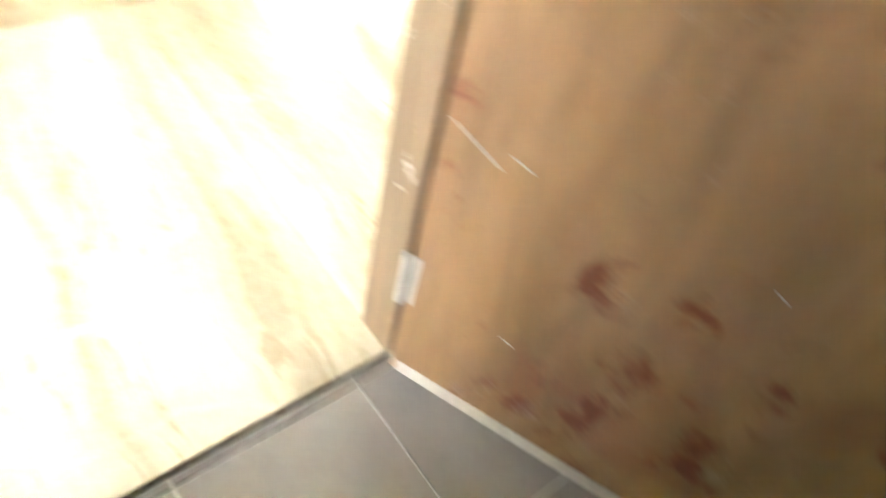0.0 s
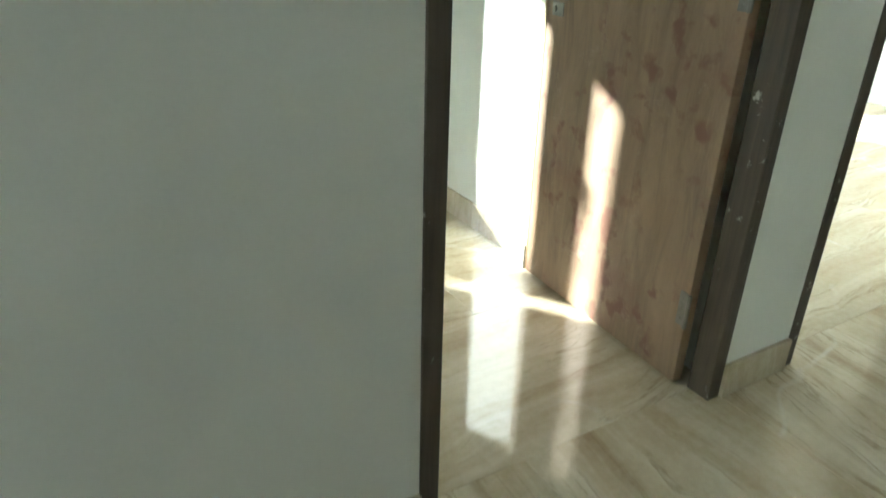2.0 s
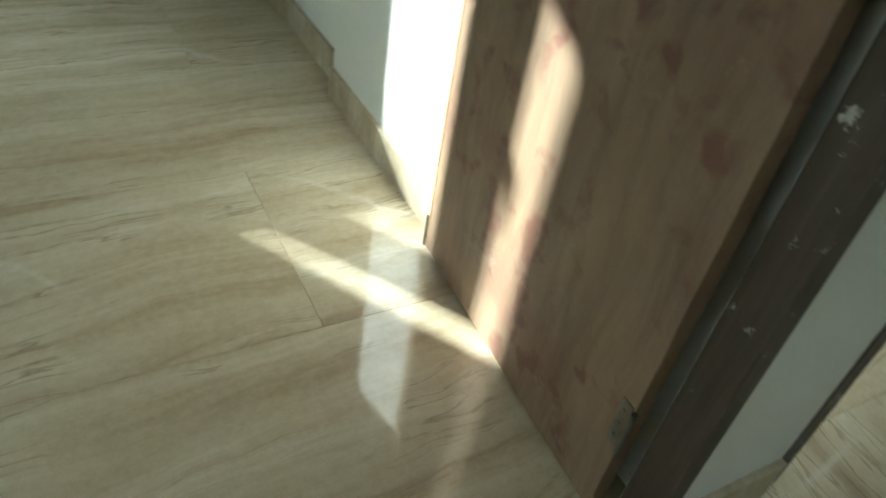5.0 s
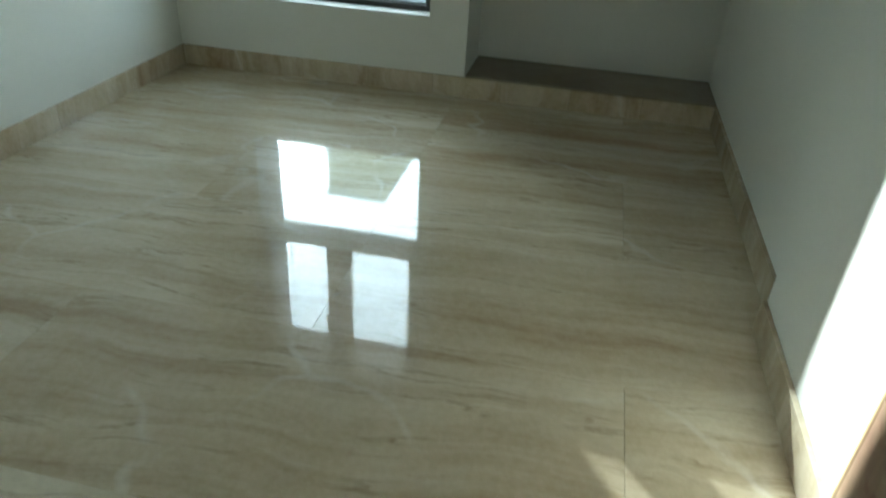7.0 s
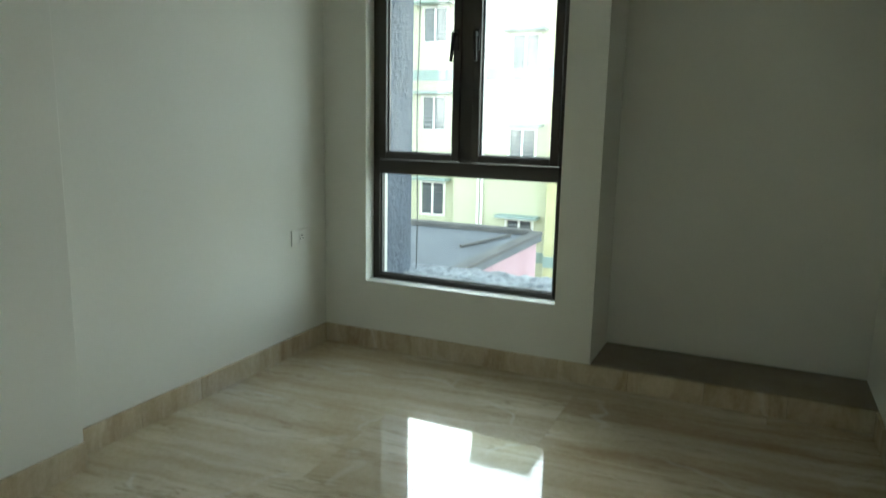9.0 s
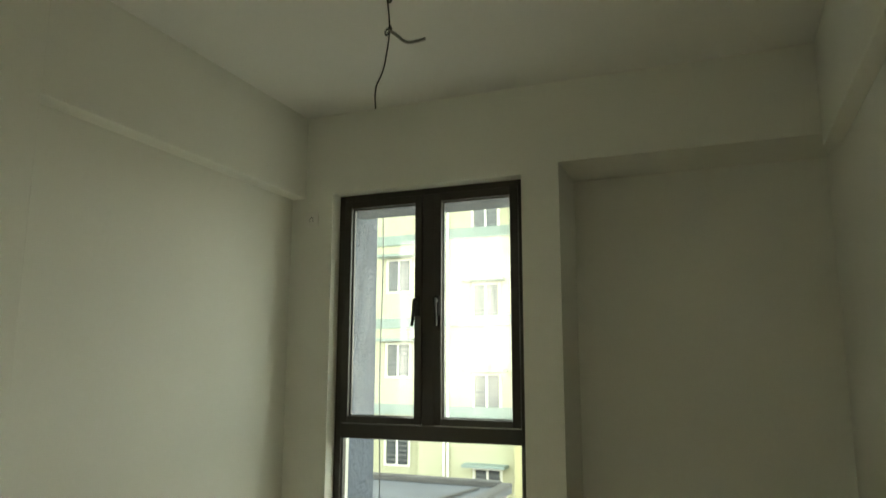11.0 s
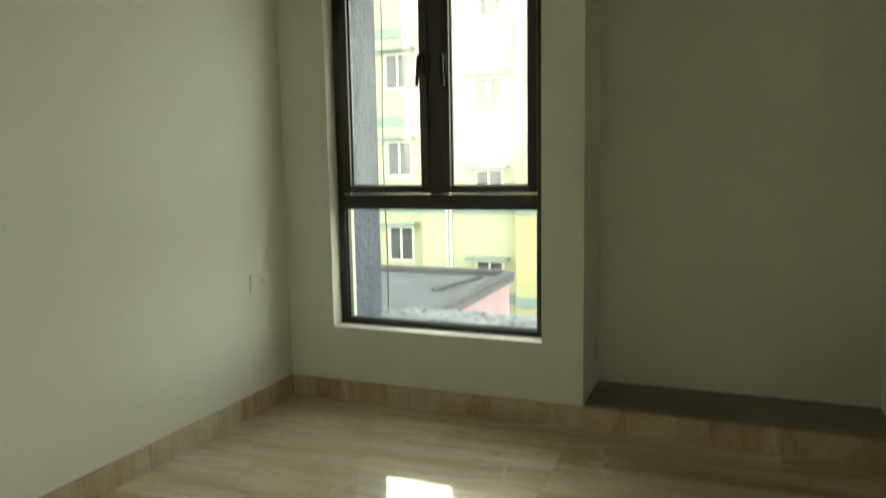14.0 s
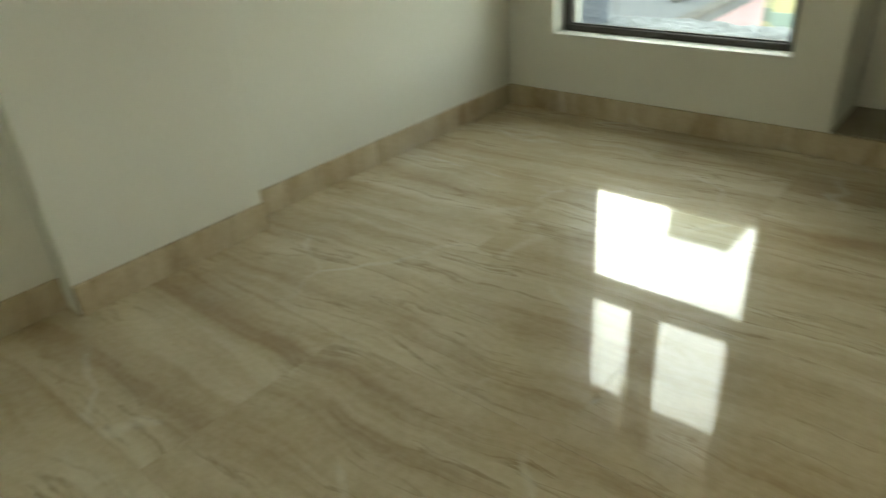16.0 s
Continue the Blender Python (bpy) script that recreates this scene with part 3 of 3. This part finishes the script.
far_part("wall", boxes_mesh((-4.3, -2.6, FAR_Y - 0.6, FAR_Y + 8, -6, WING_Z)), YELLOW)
# Wing out of view, added to cut low sun off the fixed pane.
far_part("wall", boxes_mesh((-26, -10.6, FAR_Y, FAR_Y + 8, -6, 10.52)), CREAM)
far_part("roof", boxes_mesh((-7.1, -4.65, FAR_Y - 0.1, FAR_Y + 8, ROOF_Z, ROOF_Z + 0.15)), BAND)
for z in (-3.57, -0.40, 2.77, 5.95):
    far_part("band", boxes_mesh((-10.6, -8.0, FAR_Y + 0.44, FAR_Y + 0.5, z, z + 0.38)), BAND)
    far_part("band", boxes_mesh((-8.0, -4.3, FAR_Y - 0.06, FAR_Y, z, z + 0.38)), BAND)
    far_part("band", boxes_mesh((-4.3, -2.6, FAR_Y - 0.66, FAR_Y - 0.6, z, z + 0.38)), BAND)


def far_window(x, y, z, w=0.92, h=1.16):
    wd = far_part("window", boxes_mesh((x - w / 2 - 0.07, x - w / 2, y - 0.03, y + 0.02, z - 0.07, z + h + 0.07), (x + w / 2, x + w / 2 + 0.07, y - 0.03, y + 0.02, z - 0.07, z + h + 0.07),
                                      (x - w / 2, x + w / 2, y - 0.03, y + 0.02, z - 0.07, z), (x - w / 2, x + w / 2, y - 0.03, y + 0.02, z + h, z + h + 0.07), (x - 0.04, x + 0.04, y - 0.035, y + 0.02, z, z + h)), PLASTIC, "white window surround")
    for s in (-1, 1):
        far_part("pane", boxes_mesh((x + s * w / 4 - w / 4 + 0.04, x + s * w / 4 + w / 4 - 0.04, y - 0.012, y - 0.004, z, z + h)), DARKWIN, "", wd)
    far_part("grille", boxes_mesh(*[(x - w / 2, x + w / 2, y - 0.028, y - 0.018, z + k * h / 7 - 0.012, z + k * h / 7 + 0.012) for k in range(1, 7)]), BARS, "", wd)
    far_part("sunshade", boxes_mesh((x - w / 2 - 0.3, x + w / 2 + 0.3, y - 0.55, y, z + h + 0.12, z + h + 0.22)), BAND, "", wd)


for k in range(4):
    far_window(-9.07, FAR_Y + 0.5, -2.17 + 3.17 * k)
    far_window(-5.42, FAR_Y, -3.28 + 3.17 * k)
for xx in (-7.0, -6.85):
    far_part("drain_pipe", rod(bmesh.new(), (xx, FAR_Y - 0.08, -6), (xx, FAR_Y - 0.08, 10.0), 0.05, 8), PLASTIC, "white drain pipe")
setting("ground", [(-400, 400, -300, 500, -6.3, -6.0)], GROUND, "dusty open ground", "ground")


# ---- pieces: marble slabs, tiles, skirting ----
def slabs(parent, mat, x0, x1, y0, y1, sx, sy, name, gap=0.0006, z=0.0, depth=0.006, stagger=0.0):
    """Lays slabs over a rectangle; alike slabs share one mesh."""
    cache = {}
    row, y = 0, y0
    while y < y1 - 0.01:
        ye = min(y + sy, y1)
        x = x0 - (stagger * sx if row % 2 else 0)
        while x < x1 - 0.01:
            a, b = max(x, x0), min(x + sx, x1)
            if b - a > 0.02:
                key = (round(b - a, 3), round(ye - y, 3))
                if key not in cache:
                    bm = bmesh.new()
                    hx, hy, c = key[0] / 2 - gap / 2, key[1] / 2 - gap / 2, 0.0004
                    lo = [bm.verts.new((sx_ * hx, sy_ * hy, -depth)) for sx_, sy_ in ((-1, -1), (1, -1), (1, 1), (-1, 1))]
                    mid = [bm.verts.new((sx_ * hx, sy_ * hy, -c)) for sx_, sy_ in ((-1, -1), (1, -1), (1, 1), (-1, 1))]
                    top = [bm.verts.new((sx_ * (hx - c), sy_ * (hy - c), 0)) for sx_, sy_ in ((-1, -1), (1, -1), (1, 1), (-1, 1))]
                    for k in range(4):
                        bm.faces.new((lo[k], lo[(k + 1) % 4], mid[(k + 1) % 4], mid[k]))
                        bm.faces.new((mid[k], mid[(k + 1) % 4], top[(k + 1) % 4], top[k]))
                    bm.faces.new(top)
                    cache[key] = mesh_of(name, bm, mat)
                ob = new(name, cache[key])
                ob.location = ((a + b) / 2, (y + ye) / 2, z)
                ob.parent = parent
            x += sx
        y, row = ye, row + 1


floor_ob, bath_ob = bpy.data.objects["floor"], bpy.data.objects["bath_floor"]
slabs(floor_ob, MARBLE, 0, RIGHT, HALL_N + 0.06, 0.0, 1.55, 0.62, "marble_slab", stagger=0.45)
slabs(floor_ob, MARBLE, RIGHT + 0.12, EAST, HALL_N + 0.06, -0.3, 1.55, 0.62, "marble_slab", stagger=0.5)
slabs(floor_ob, MARBLE_HALL, WEST, EAST, BATH_N, HALL_N + 0.06, 0.62, 1.18, "marble_slab")
slabs(bath_ob, TILE, -0.05, 2.85, -6.25, BATH_N - 0.004, 0.30, 0.30, "floor_tile", gap=0.004, z=-0.012)

base = tagged(thing("baseboard", (0, 0, 0), "beige marble skirting pieces along the walls", "baseboard"), kind="structure")
SKIRTS = ((0, -1.724, 0, -0.014, 1), (0.098, -2.435, 0.098, -1.722, 1), (0, ROOM_S, 0, -2.435, 1), (0, 0, RIGHT, 0, 0), (RIGHT, -0.002, RIGHT, -1.68, 3), (RP, -1.68, RP, -2.44, 3),
          (WEST, HALL_N, D0, HALL_N, 0), (D1, HALL_N, E0, HALL_N, 0), (E1, HALL_N, EAST, HALL_N, 0), (0, ROOM_S, D0 - 0.01, ROOM_S, 2))
for x0, y0, x1, y1, side in SKIRTS:
    length = math.hypot(x1 - x0, y1 - y0)
    count = max(1, round(length / 0.37))
    for k in range(count):
        a, b = k / count, (k + 1) / count
        p, q = Vector((x0, y0)).lerp((x1, y1), a), Vector((x0, y0)).lerp((x1, y1), b)
        d, t = length / count / 2 - 0.0006, 0.014 + 0.0006 * ((k * 7) % 3)
        bm = boxes_mesh((-d, d, -t, 0, 0.0, SK), bevel=0.0015)
        ob = part("skirting_piece", bm, SKIRT, base)
        ang = {0: 0, 1: 90, 2: 180, 3: -90}[side]
        ob.matrix_basis = pose((p.x + q.x) / 2, (p.y + q.y) / 2, 0, 0, 0, ang)
